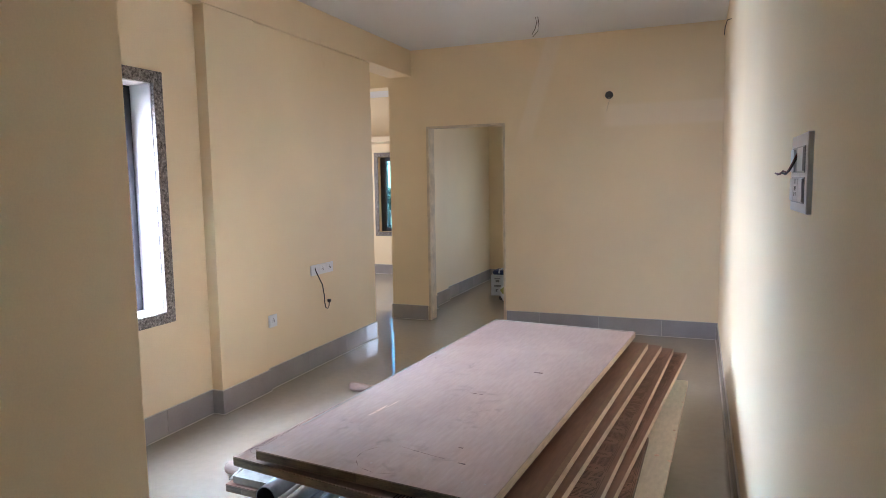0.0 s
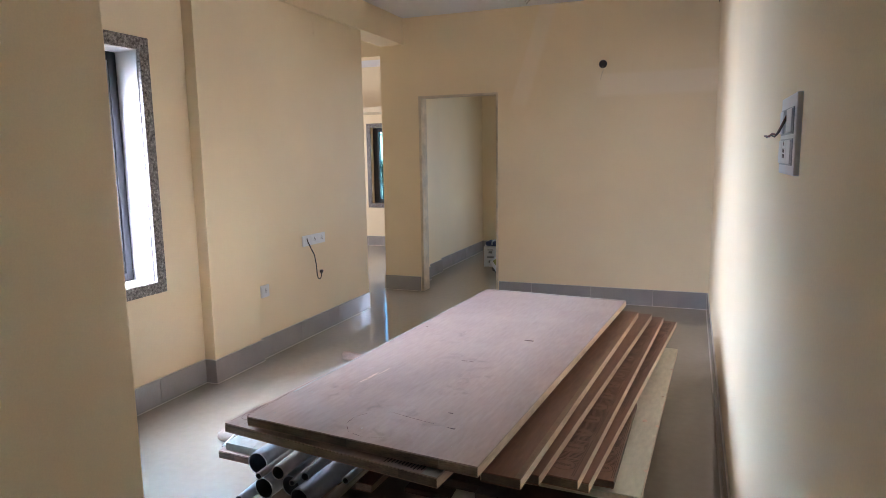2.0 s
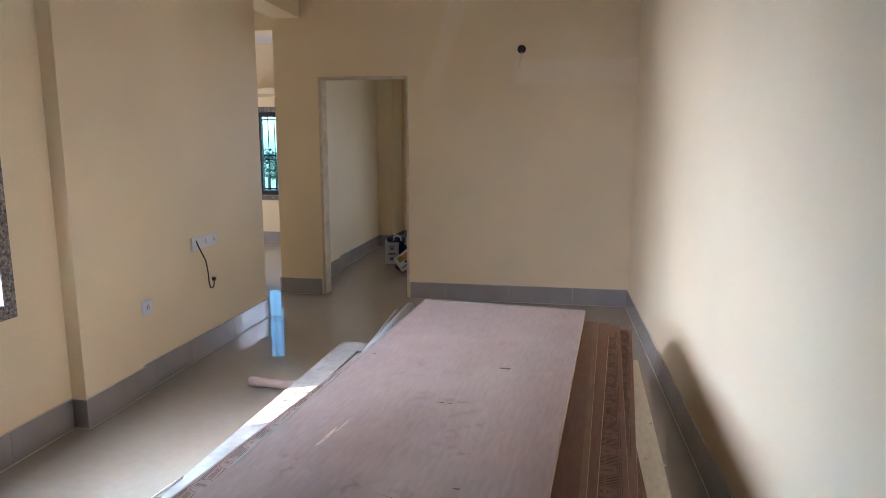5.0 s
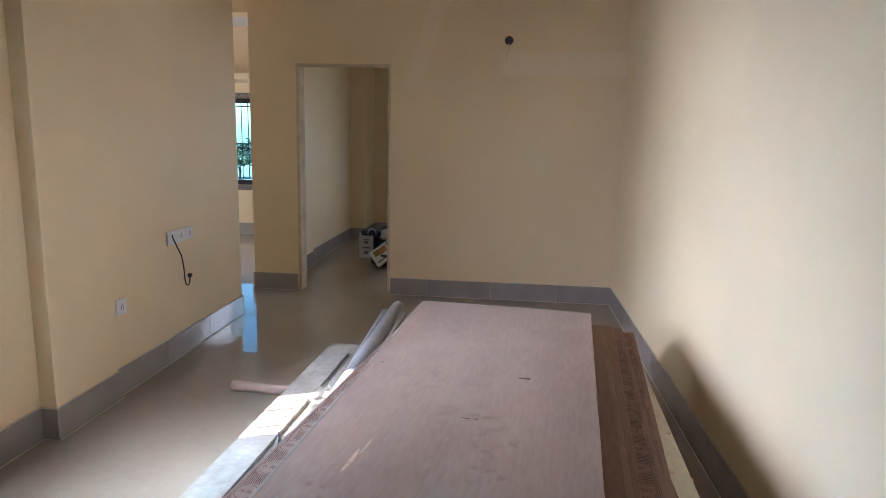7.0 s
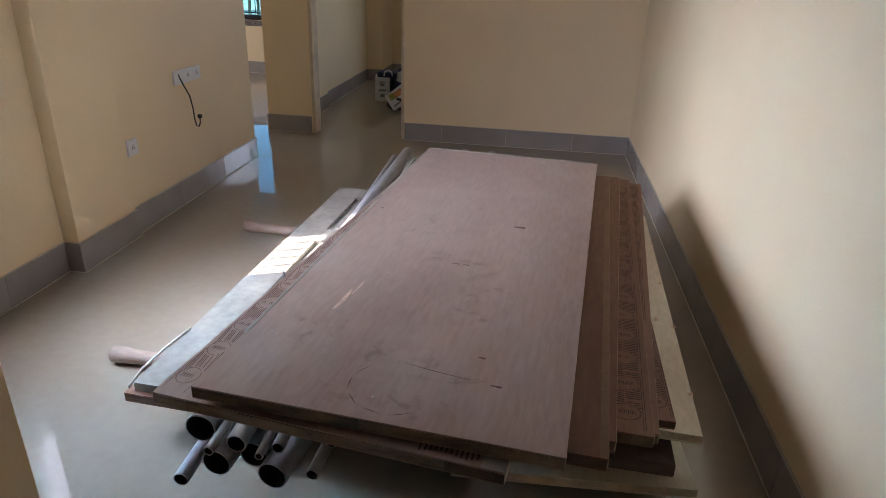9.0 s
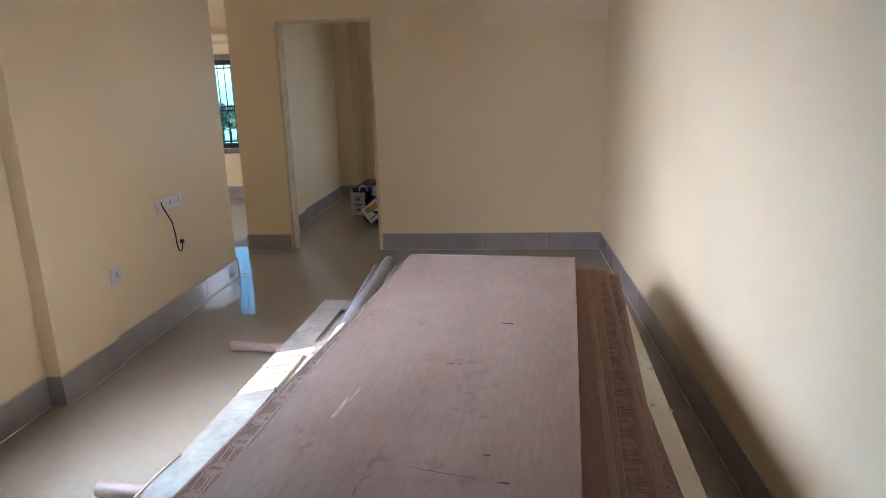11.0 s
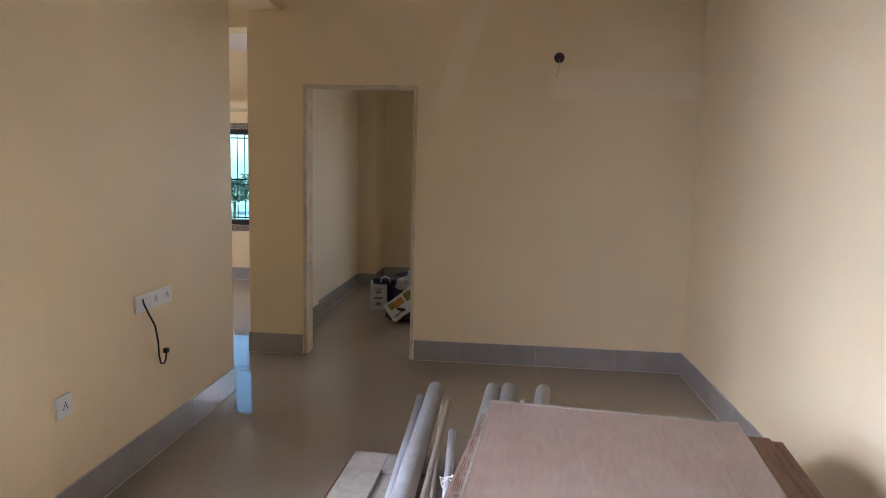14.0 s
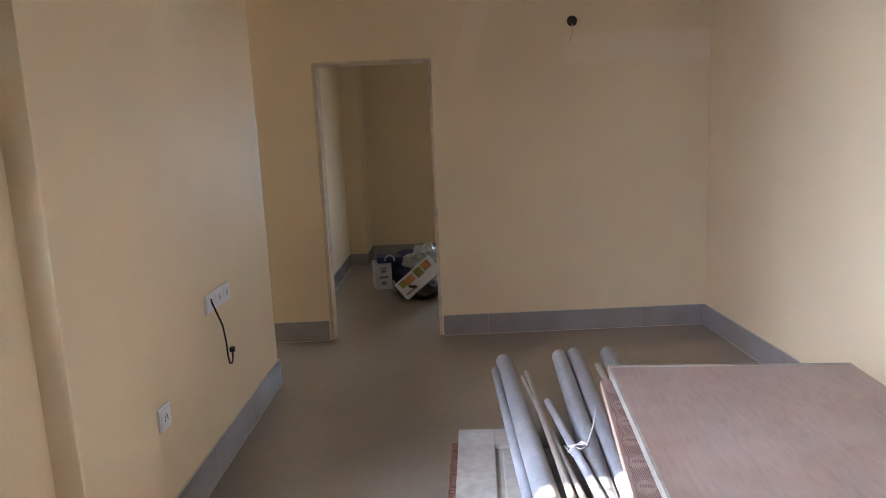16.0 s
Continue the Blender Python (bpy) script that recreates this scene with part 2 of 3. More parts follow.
def box(bm, x0, x1, y0, y1, z0, z1, bevel=0.0):
    r = bmesh.ops.create_cube(bm, size=1.0)
    bmesh.ops.scale(bm, vec=(x1 - x0, y1 - y0, z1 - z0), verts=r["verts"])
    bmesh.ops.translate(bm, vec=((x0 + x1) / 2, (y0 + y1) / 2, (z0 + z1) / 2), verts=r["verts"])
    if bevel:
        edges = list({e for v in r["verts"] for e in v.link_edges})
        bmesh.ops.bevel(bm, geom=edges, offset=bevel, segments=2, affect="EDGES", profile=0.6)
    return bm


def boxes(*spans, bevel=0.0):
    bm = bmesh.new()
    for s in spans:
        box(bm, *s, bevel=bevel)
    return bm


def tube(points, radius, sides=10, closed_ends=True, radii=None):
    """A round bar along a row of places."""
    bm = bmesh.new()
    pts = [Vector(p) for p in points]
    rings = []
    up = Vector((0, 0, 1))
    for i, p in enumerate(pts):
        d = (pts[min(i + 1, len(pts) - 1)] - pts[max(i - 1, 0)]).normalized()
        a = d.cross(up)
        if a.length < 1e-3:
            a = d.cross(Vector((1, 0, 0)))
        a.normalize()
        c = a.cross(d).normalized()
        r = radii[i] if radii else radius
        rings.append([bm.verts.new(p + r * (math.cos(2 * math.pi * k / sides) * a + math.sin(2 * math.pi * k / sides) * c)) for k in range(sides)])
    for u, v in zip(rings, rings[1:]):
        for k in range(sides):
            bm.faces.new((u[k], u[(k + 1) % sides], v[(k + 1) % sides], v[k]))
    if closed_ends:
        bm.faces.new(rings[0])
        bm.faces.new(rings[-1][::-1])
    return bm


def empty(name, m, label, category, group="", kind=""):
    ob = new(name)
    ob.matrix_world = m
    return tagged(ob, label, category, group, kind)


def structure(name, bm, material, label="", category=""):
    return tagged(part(name, bm, material), label, category, kind="structure")


# ---- the shell: hall, side room, bedroom ----
CEIL, SKIRT_H = 2.92, 0.158
XR, YF, XL = 0.30, 6.80, -2.825
structure("floor", boxes((-6.6, 0.5, -2.2, 11.0, -0.12, 0.0)), FLOOR, "glossy beige-grey polished floor with soft reflections", "floor")
structure("ceiling", boxes((-3.09, 0.7, -2.4, 11.2, CEIL, CEIL + 0.12), (-6.9, -3.09, 4.3, 11.2, CEIL, CEIL + 0.12)), WHITE, "plain white painted ceiling", "ceiling")
structure("wall_east", boxes((XR, XR + 0.2, -2.2, 11.0, 0, CEIL)), PAINT, "cream painted plaster wall with a soft sheen", "wall")
structure("wall_north", boxes((-3.072, -2.615, YF, YF + 0.15, 0, CEIL), (-1.77, XR, YF, YF + 0.15, 0, CEIL), (-2.615, -1.77, YF, YF + 0.15, 2.1, CEIL)), BANDLIT, "cream painted wall with an open doorway", "wall")
structure("wall_west", boxes((-3.06, XL, 4.155, 5.905, 0, 2.648)), PAINT, "cream painted wall with socket plates", "wall")
structure("wall_pillar", boxes((-3.06, -2.80, 3.662, 4.155, 0, 2.648), bevel=0.004), PAINT, "cream painted column standing proud of the wall", "column")
structure("wall_window", boxes((-3.08, -2.885, 3.36, 3.662, 0, 2.648), (-3.08, -2.885, -2.2, 1.71, 0, CEIL), (-3.08, -2.885, 1.71, 2.14, 0, 2.648), (-3.08, -2.885, 2.14, 3.36, 0, 0.69), (-3.08, -2.885, 2.14, 3.36, 2.185, 2.648)), PAINT, "cream painted wall round a window", "wall")
structure("ceiling_beam", boxes((-3.06, -2.795, 1.71, YF, 2.65, CEIL), bevel=0.004), PAINT, "cream painted concrete beam along the ceiling", "beam")
structure("wall_entry", boxes((-1.545, -1.381, -2.2, 1.708, 0, CEIL), bevel=0.003), PAINT, "plain cream wall corner beside the entry", "wall")
structure("wall_south", boxes((-1.381, XR, -2.2, -2.0, 0, CEIL), (-2.885, -1.545, -2.2, -2.0, 0, CEIL)), PAINT, "plain cream wall", "wall")
# side room
structure("wall_side_room_north", boxes((-6.6, -4.86, 9.98, 10.2, 0, CEIL), (-3.62, -2.98, 9.98, 10.2, 0, CEIL), (-4.86, -3.62, 9.98, 10.2, 0, 0.71), (-4.86, -3.62, 9.98, 10.2, 1.95, CEIL)), PAINT, "pale cream wall with a window", "wall")
# The opening in this wall is unseen, added for the fill lamp.
structure("wall_side_room_west", boxes((-6.8, -6.6, 4.4, 7.5, 0, CEIL), (-6.8, -6.6, 8.9, 10.2, 0, CEIL), (-6.8, -6.6, 7.5, 8.9, 0, 0.75), (-6.8, -6.6, 7.5, 8.9, 2.1, CEIL)), PAINT, "pale cream wall", "wall")
structure("wall_side_room_south", boxes((-6.8, -3.06, 4.3, 4.5, 0, CEIL)), PAINT, "pale cream wall", "wall")
structure("side_room_beam", boxes((-6.6, -3.06, 7.38, 7.62, 2.65, CEIL)), PAINT, "cream painted ceiling beam", "beam")
structure("loft_slab", boxes((-6.6, -3.06, 9.4, 9.98, 2.16, 2.24)), PAINT, "cream painted storage loft slab above the window", "loft")
# bedroom
structure("wall_bedroom_west", boxes((-3.06, -2.90, 6.95, 10.7, 0, CEIL)), PAINT, "cream painted bedroom wall", "wall")
structure("column_bedroom_step", boxes((-2.90, -2.86, 6.95, 7.98, 0, CEIL)), PAINT, "cream painted shallow column", "column")
structure("column_bedroom_jamb", boxes((-2.86, -2.80, 6.95, 7.45, 0, CEIL)), PAINT, "cream painted shallow column", "column")
structure("column_bedroom_corner", boxes((-2.90, -2.68, 9.88, 10.5, 0, CEIL)), PAINT, "cream painted corner column", "column")
structure("wall_bedroom_north", boxes((-3.06, -1.14, 10.5, 10.7, 0, CEIL), (-0.06, XR, 10.5, 10.7, 0, CEIL), (-1.14, -0.06, 10.5, 10.7, 0, 0.71), (-1.14, -0.06, 10.5, 10.7, 1.95, CEIL)), PAINT, "cream painted bedroom wall with a window", "wall")

# raw plaster edge round the doorway
structure("door_trim", boxes((-2.634, -2.606, YF - 0.005, YF + 0.154, 0, 2.092), (-1.780, -1.756, YF - 0.005, YF + 0.154, 0, 2.092), (-2.634, -1.756, YF - 0.005, YF + 0.154, 2.092, 2.110), bevel=0.004), PUTTY, "rough unpainted plaster lining round the doorway", "door trim")


# ---- windows ----
def granite_surround(name, axis, wall, lo, hi, z0, z1, w=0.07):
    """A granite frame let into a wall. axis: the wall's own direction."""
    def b(a0, a1, q0, q1):
        p0, p1 = wall - 0.012, wall + 0.012
        return (p0, p1, a0, a1, q0, q1) if axis == "y" else (a0, a1, p0, p1, q0, q1)
    return structure(name, boxes(b(lo - w, lo, z0 - w, z1 + w), b(hi, hi + w, z0 - w, z1 + w), b(lo, hi, z0 - w, z0), b(lo, hi, z1, z1 + w), bevel=0.003), GRANITE, "brown speckled granite window surround", "window surround")


window_1 = granite_surround("window_1", "y", -2.885, 2.21, 3.295, 0.755, 2.115)
part("reveal", boxes((-3.08, -2.898, 3.29, 3.36, 0.69, 2.185), (-3.08, -2.898, 2.14, 2.21, 0.69, 2.185), (-3.08, -2.898, 2.21, 3.29, 0.69, 0.76), (-3.08, -2.898, 2.21, 3.29, 2.11, 2.185)), WHITE, window_1, "white painted window reveal")
part("window_frame", boxes((-3.12, -3.05, 3.235, 3.288, 0.762, 2.108), (-3.12, -3.05, 2.212, 2.265, 0.762, 2.108), (-3.12, -3.05, 2.265, 3.235, 0.762, 0.812), (-3.12, -3.05, 2.265, 3.235, 2.058, 2.108), (-3.12, -3.06, 2.70, 2.775, 0.812, 2.058), bevel=0.004), BLACK, window_1, "black aluminium window frame")
# Paler grey ridges: light caught on the tracks is put into their colour.
for x in (-3.116, -3.090, -3.064):
    part("track", boxes((x - 0.003, x + 0.003, 3.222, 3.236, 0.80, 2.06), bevel=0.001), TRACKGLINT, window_1, "sliding track ridge, caught light put into its pale grey")
pane = part("pane", boxes((-3.095, -3.089, 2.265, 2.70, 0.812, 2.058)), TINTED, window_1, "tinted sliding pane")
for k in range(13):
    y = 2.25 + 0.085 * k
    part("grille_bar", tube([(-3.16, y, 0.70), (-3.16, y, 2.16)], 0.010, 8), BLACK, window_1)
for z in (0.95, 1.45, 1.9):
    part("grille_rail", boxes((-3.168, -3.16, 2.14, 3.36, z - 0.012, z + 0.012)), BLACK, window_1)

window_2 = granite_surround("window_2", "x", 9.98, -4.86, -3.62, 0.71, 1.95)
part("window_frame", boxes((-4.858, -4.755, 10.06, 10.13, 0.712, 1.948), (-3.69, -3.622, 10.06, 10.13, 0.712, 1.948), (-4.755, -3.69, 10.06, 10.13, 0.712, 0.78), (-4.755, -3.69, 10.06, 10.13, 1.88, 1.948), (-4.27, -4.21, 10.06, 10.12, 0.78, 1.88), bevel=0.004), BLACK, window_2, "black aluminium window frame")
for x0, x1 in ((-4.755, -4.27), (-4.21, -3.69)):
    pane = part("pane", boxes((x0, x1, 10.09, 10.096, 0.78, 1.88)), TINTED, window_2, "cyan tinted glass pane")
    pane.visible_shadow = False
for k in range(12):
    x = -4.79 + 0.1 * k
    part("grille_bar", tube([(x, 10.17, 0.72), (x, 10.17, 1.94)], 0.006, 8), BLACK, window_2)
for z in (0.80, 1.24, 1.30, 1.84):
    part("grille_rail", boxes((-4.86, -3.62, 10.165, 10.175, z - 0.008, z + 0.008)), BLACK, window_2)

window_3 = granite_surround("window_3", "x", 10.5, -1.14, -0.06, 0.71, 1.95)
part("window_frame", boxes((-1.138, -1.07, 10.58, 10.65, 0.712, 1.948), (-0.13, -0.062, 10.58, 10.65, 0.712, 1.948), (-1.07, -0.13, 10.58, 10.65, 0.712, 0.78), (-1.07, -0.13, 10.58, 10.65, 1.88, 1.948), (-0.63, -0.57, 10.58, 10.64, 0.78, 1.88), bevel=0.004), BLACK, window_3, "black aluminium window frame")
pane = part("pane", boxes((-1.07, -0.63, 10.61, 10.616, 0.78, 1.88)), TINTED, window_3, "cyan tinted glass pane slid aside")
pane.visible_shadow = False
for k in range(10):
    x = -1.05 + 0.1 * k
    part("grille_bar", tube([(x, 10.69, 0.72), (x, 10.69, 1.94)], 0.006, 8), BLACK, window_3)
for z in (0.80, 1.24, 1.30, 1.84):
    part("grille_rail", boxes((-1.14, -0.06, 10.685, 10.695, z - 0.008, z + 0.008)), BLACK, window_3)


# ---- skirting, tile by tile ----
def baseboard(name, axis, face, side, lo, hi, first=0.45):
    """A row of grey tiles along a wall. face: the wall's plane; side: +1 or -1, the way the tiles stand proud."""
    def span(a0, a1, t0, t1, z0, z1):
        p0, p1 = sorted((face + side * t0, face + side * t1))
        return (p0, p1, a0, a1, z0, z1) if axis == "y" else (a0, a1, p0, p1, z0, z1)
    base = structure(name, boxes(span(lo, hi, 0, 0.009, 0.004, SKIRT_H + 0.003), span(lo, hi, 0.0, 0.018, 0.0, 0.003)), GROUT, "pale grout behind grey skirting tiles", "baseboard")
    a = lo
    n = first
    while a < hi - 0.01:
        e = min(a + n, hi)
        if hi - e < 0.05:
            e = hi
        bm = boxes(span(a + 0.0015, e - 0.0015, 0.004, 0.0125, 0.002, SKIRT_H), bevel=0.0015)
        part("tile", bm, SKIRT, base)
        a, n = e, 0.6
    return base


baseboard("baseboard_east", "y", XR, -1, -2.0, YF)
baseboard("baseboard_north", "x", YF, -1, -1.747, XR - 0.013, 0.35)
baseboard("baseboard_pier", "x", YF, -1, -3.072, -2.642)
baseboard("baseboard_pier_end", "y", -3.072, -1, YF - 0.012, YF + 0.15)
baseboard("baseboard_west", "y", XL, 1, 4.157, 5.905, 0.55)
baseboard("baseboard_west_end", "x", 5.905, 1, -3.06, XL + 0.012)
baseboard("baseboard_pillar", "y", -2.80, 1, 3.65, 4.167, 0.52)
baseboard("baseboard_pillar_south", "x", 3.662, -1, -2.885, -2.788)
baseboard("baseboard_pillar_north", "x", 4.155, 1, -2.825, -2.788)
baseboard("baseboard_window", "y", -2.885, 1, -2.0, 3.65)
baseboard("baseboard_entry", "y", -1.381, 1, -2.0, 1.72)
baseboard("baseboard_entry_north", "x", 1.708, 1, -1.545, -1.368)
baseboard("baseboard_side_room", "x", 9.98, -1, -6.6, -3.06)
baseboard("baseboard_bedroom_jamb", "y", -2.80, 1, 6.955, 7.462, 0.51)
baseboard("baseboard_bedroom_step", "y", -2.86, 1, 7.465, 7.99, 0.53)
baseboard("baseboard_bedroom_west", "y", -2.90, 1, 7.99, 9.868)
baseboard("baseboard_bedroom_column", "x", 9.88, -1, -2.90, -2.668)
baseboard("baseboard_bedroom_column_side", "y", -2.68, 1, 9.868, 10.488)
baseboard("baseboard_bedroom_north", "x", 10.5, -1, -2.68, XR)


# ---- outside ----
structure("ground", boxes((-400, 400, -400, 500, -6.3, -6.0)), EARTH, "dry ground far below the windows", "ground")
# Unseen slab added over the window to keep sun off the top door.
structure("added_sun_shade", boxes((-3.52, -3.08, 2.0, 3.5, 2.15, 2.22)), RENDERED, "unseen concrete shade added over the window to block high sun", "sun shade")
# Unseen block, its height set so its roof edge keeps sun off the floor.
house = empty("house", pose(-9.0, 2.7, -6.0), "unseen plastered block added outside the window to stop low sun", "house")
part("wall", boxes((-7, 0, -12, 6, 0, 11.45)), RENDERED, house)
part("roof", boxes((-7.2, 0.0, -12.2, 6.2, 11.45, 11.5)), RENDERED, house)


def far_tree(x, y, tall, wide):
    """A tree far off: tapered trunk, a few limbs and a ragged crown of leaf clumps."""
    thing = empty("tree", Matrix.Translation((x, y, -6.0)), "dark green leafy tree far beyond the window", "tree", "trees beyond the window")
    bm = tube([(0, 0, 0), (0.1, 0, tall * 0.3), (0, 0.1, tall * 0.75)], 0.2, 7, True, [0.26, 0.2, 0.07])
    trunk = part("trunk", bm, BARK, thing)
    for k in range(4):
        a = math.tau * k / 4 + random.random()
        part("limb", tube([(0.05, 0, tall * 0.42), (math.cos(a) * wide * 0.5, math.sin(a) * wide * 0.5, tall * (0.6 + 0.1 * random.random()))], 0.06, 5), BARK, trunk)
    bm = bmesh.new()
    for _ in range(340):
        d = Vector((random.gauss(0, 1), random.gauss(0, 1), random.gauss(0, 1))).normalized() * random.random() ** 0.4
        c = Vector((d.x * wide, d.y * wide, tall * (0.68 + 0.32 * d.z)))
        r = 0.28 + 0.3 * random.random()
        bm.faces.new([bm.verts.new(c + r * Vector((random.uniform(-1, 1), random.uniform(-1, 1), random.uniform(-0.7, 0.7)))) for _ in range(4)])
    part("crown", bm, LEAF, thing)


for k in range(30):
    far_tree(-72 + 3.0 * k + 1.6 * random.random(), 84 + 16 * random.random(), 5.2 + 2.2 * random.random(), 2.0 + 0.9 * random.random())
random.seed(5)


# ---- the stack of doors, boards and pipes ----
def slab_at(x, y, z, heading, tilt):
    """A board's own axes: origin at its near right corner on top, y along it, x to the right. heading: degrees towards +x."""
    return pose(x, y, z, tilt, 0, -heading)


def flush_door(x, y, z, heading, wide, long, tilt, skin, label, strip=None, thick=0.035, edge=DARKEDGE, side=PALEWOOD, name="flush_door", category="door"):
    thing = empty(name, slab_at(x, y, z, heading, tilt), label, category, "stacked doors and boards")
    part("face", boxes((-wide, 0, 0, long, -0.004, 0), bevel=0.001), skin, thing)
    part("core", boxes((-wide + 0.002, -0.002, 0.002, long - 0.002, -thick + 0.004, -0.004)), edge, thing, "weathered solid timber core")
    part("back", boxes((-wide, 0, 0, long, -thick, -thick + 0.004), bevel=0.001), skin, thing)
    part("lipping", boxes((-0.002, 0.001, 0.001, long, -thick + 0.004, -0.004)), side, thing, "pale pine edge strip")
    part("lipping", boxes((-wide - 0.001, -wide + 0.002, 0.001, long, -thick + 0.004, -0.004)), side, thing, "pale pine edge strip")
    if wide > 0.4 and edge is DARKEDGE and skin is not DARKEDGE:
        cuts = [-wide + 0.001, -wide * (0.80 + 0.1 * random.random()), -wide * (0.30 + 0.3 * random.random()), -wide * (0.08 + 0.08 * random.random()), -0.001]
        for a, b in zip(cuts, cuts[1:]):
            part("end_block", boxes((a + 0.0004, b - 0.0004, -0.0012, 0.0018, -thick + 0.0045, -0.0045)), ENDGRAIN, thing, "sawn end of a core batten")
    if strip:
        stamped_strip(thing, *strip)
    return thing


def stamped_strip(thing, x0, x1, y0, y1, lengthwise):
    """Stamped print along a door's long edge: a row of ovals with a short unreadable bar inside, hatched between, ruled on both sides.
    lengthwise: whether the hatching runs along the edge or across it."""
    bm = bmesh.new()
    w, step = x1 - x0, 0.132
    mid, ax, ay = (x0 + x1) / 2, 0.45 * w, 0.034

    def quad(*pts):
        bm.faces.new([bm.verts.new((px, py, 0.0007)) for px, py in pts])

    def stroke(u0, v0, u1, v1, t):
        d = Vector((u1 - u0, v1 - v0)).normalized() * t * 0.5
        quad((u0 - d.y, v0 + d.x), (u0 + d.y, v0 - d.x), (u1 + d.y, v1 - d.x), (u1 - d.y, v1 + d.x))

    y = y0 + step / 2
    while y + step / 2 < y1:
        ring = [(mid + ax * math.cos(math.tau * k / 20), y + ay * math.sin(math.tau * k / 20)) for k in range(20)]
        for k in range(20):
            if random.random() < 0.93:
                stroke(*ring[k], *ring[(k + 1) % 20], 0.0022)
        for k in range(5):
            u = mid + ax * (-0.52 + 0.26 * k)
            if random.random() < 0.9:
                stroke(u - 0.0035, y - 0.008, u - 0.0015, y + 0.008, 0.0026)
                stroke(u + 0.0015, y + 0.008, u + 0.0045, y - 0.007, 0.0018)
        if lengthwise:
            n = 11
            for k in range(n):
                u = x0 + w * (0.06 + 0.88 * k / (n - 1))
                e = ay * math.sqrt(max(0.0, 1 - ((u - mid) / ax) ** 2)) if abs(u - mid) < ax else 0.0
                lo, hi = y + e + 0.006, y + step - e - 0.006
                if hi - lo > 0.008 and random.random() < 0.93:
                    stroke(u + 0.004, lo, u - 0.004, hi, 0.0030)
        else:
            n = 14
            for k in range(n):
                v = y + step * (k + 0.5) / n
                off = min(abs(v - y), abs(v - y - step))
                g = ax * math.sqrt(max(0.0, 1 - (off / (ay + 0.005)) ** 2)) if off < ay + 0.005 else 0.0
                for side in (-1, 1):
                    if w * 0.47 - g > 0.006 and random.random() < 0.94:
                        stroke(mid + side * (g + 0.002), v, mid + side * w * 0.47, v + 0.0012, 0.0040)
        y += step
    for u in ((x0, x1) if lengthwise else (x0, x1, x1 + 0.006)):
        v = y0
        while v < y1 - 0.05:
            stroke(u, v, u, min(v + 0.18 + 0.12 * random.random(), y1), 0.0018)
            v += 0.31
    part("stamp", bm, PALESTAMP if lengthwise else STAMP, thing, "dark stamped ovals and hatching along the edge")


TILT = 0.85
BOARD = ("wooden_board", "board")
top_door = flush_door(-0.437, 2.03, 0.586, 5.6, 0.885, 2.19, TILT, TOPSKIN, "pinkish-brown flush door lying on top of a stack of doors")
left_door = flush_door(-0.560, 2.016, 0.537, 7.9, 0.885, 2.16, TILT, DOORSKIN, "brown flush door with stamped edge, lying in the stack", (-0.875, -0.81, 0.02, 2.1, True))
brown_door = flush_door(-0.332, 2.12, 0.520, 4.9, 0.13, 2.11, TILT, REDSKIN, "red-brown flush door with pale edges, lying in the stack")
part("edge_band", boxes((-0.020, -0.001, 0.001, 2.109, 0.0, 0.0008)), BAND, brown_door, "bare paler band along the edge")
narrow_door = flush_door(-0.300, 2.23, 0.483, 5.9, 0.2, 2.12, TILT, REDSKIN, "dark red-brown door with pale edges, lying in the stack")
printed_door = flush_door(-0.192, 2.31, 0.446, 4.7, 0.50, 2.13, TILT, REDSKIN, "red-brown flush door stamped along its edge, lying in the stack", (-0.115, -0.025, 0.02, 2.0, False))
lower_printed_door = flush_door(-0.165, 2.37, 0.410, 6.0, 0.48, 2.13, TILT, REDSKIN, "stamped red-brown door lying askew in the stack", (-0.115, -0.025, 0.6, 2.1, False))
cream_board = flush_door(-0.010, 2.50, 0.320, 2.6, 0.74, 1.80, 0.2, CREAMWOOD, "cream faced board with worn edge, lying in the stack", None, 0.03, PALEWOOD, PALEWOOD, *BOARD)
flush_door(-0.097, 2.48, 0.374, 1.5, 0.10, 0.74, 0.2, REDSKIN, "short dark stamped plank wedged between the boards", (-0.095, -0.01, 0.02, 0.72, False), 0.028, DARKEDGE, DARKEDGE, "plank", "plank")
flush_door(0.002, 2.47, 0.15, -3.0, 0.72, 1.85, 0, CREAMWOOD, "pale cream board near the bottom of the stack", None, 0.034, PALEWOOD, PALEWOOD, *BOARD)
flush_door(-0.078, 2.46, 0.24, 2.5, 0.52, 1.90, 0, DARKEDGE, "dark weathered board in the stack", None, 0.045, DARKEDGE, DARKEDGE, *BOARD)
# Filler boards added to prop the upper stack, dark all over.
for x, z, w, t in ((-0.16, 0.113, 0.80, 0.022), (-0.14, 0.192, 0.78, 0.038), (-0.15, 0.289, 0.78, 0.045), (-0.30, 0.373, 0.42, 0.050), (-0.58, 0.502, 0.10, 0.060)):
    flush_door(x, 2.60, z, 3.0, w, 1.7, 0, DARKEDGE, "dark filler board in the lower stack", None, t, DARKEDGE, DARKEDGE, *BOARD)
under_door = flush_door(-1.038, 2.50, 0.181, 3.3, 0.80, 1.97, 1.15, REDSKIN, "red-brown stamped door beneath a white panel door", (-0.795, -0.71, 0.02, 1.9, False))
flush_door(-1.08, 2.75, 0.147, 3.3, 0.66, 1.6, 1.15, DARKEDGE, "dark filler board in the lower stack", None, 0.05, DARKEDGE, DARKEDGE, *BOARD)


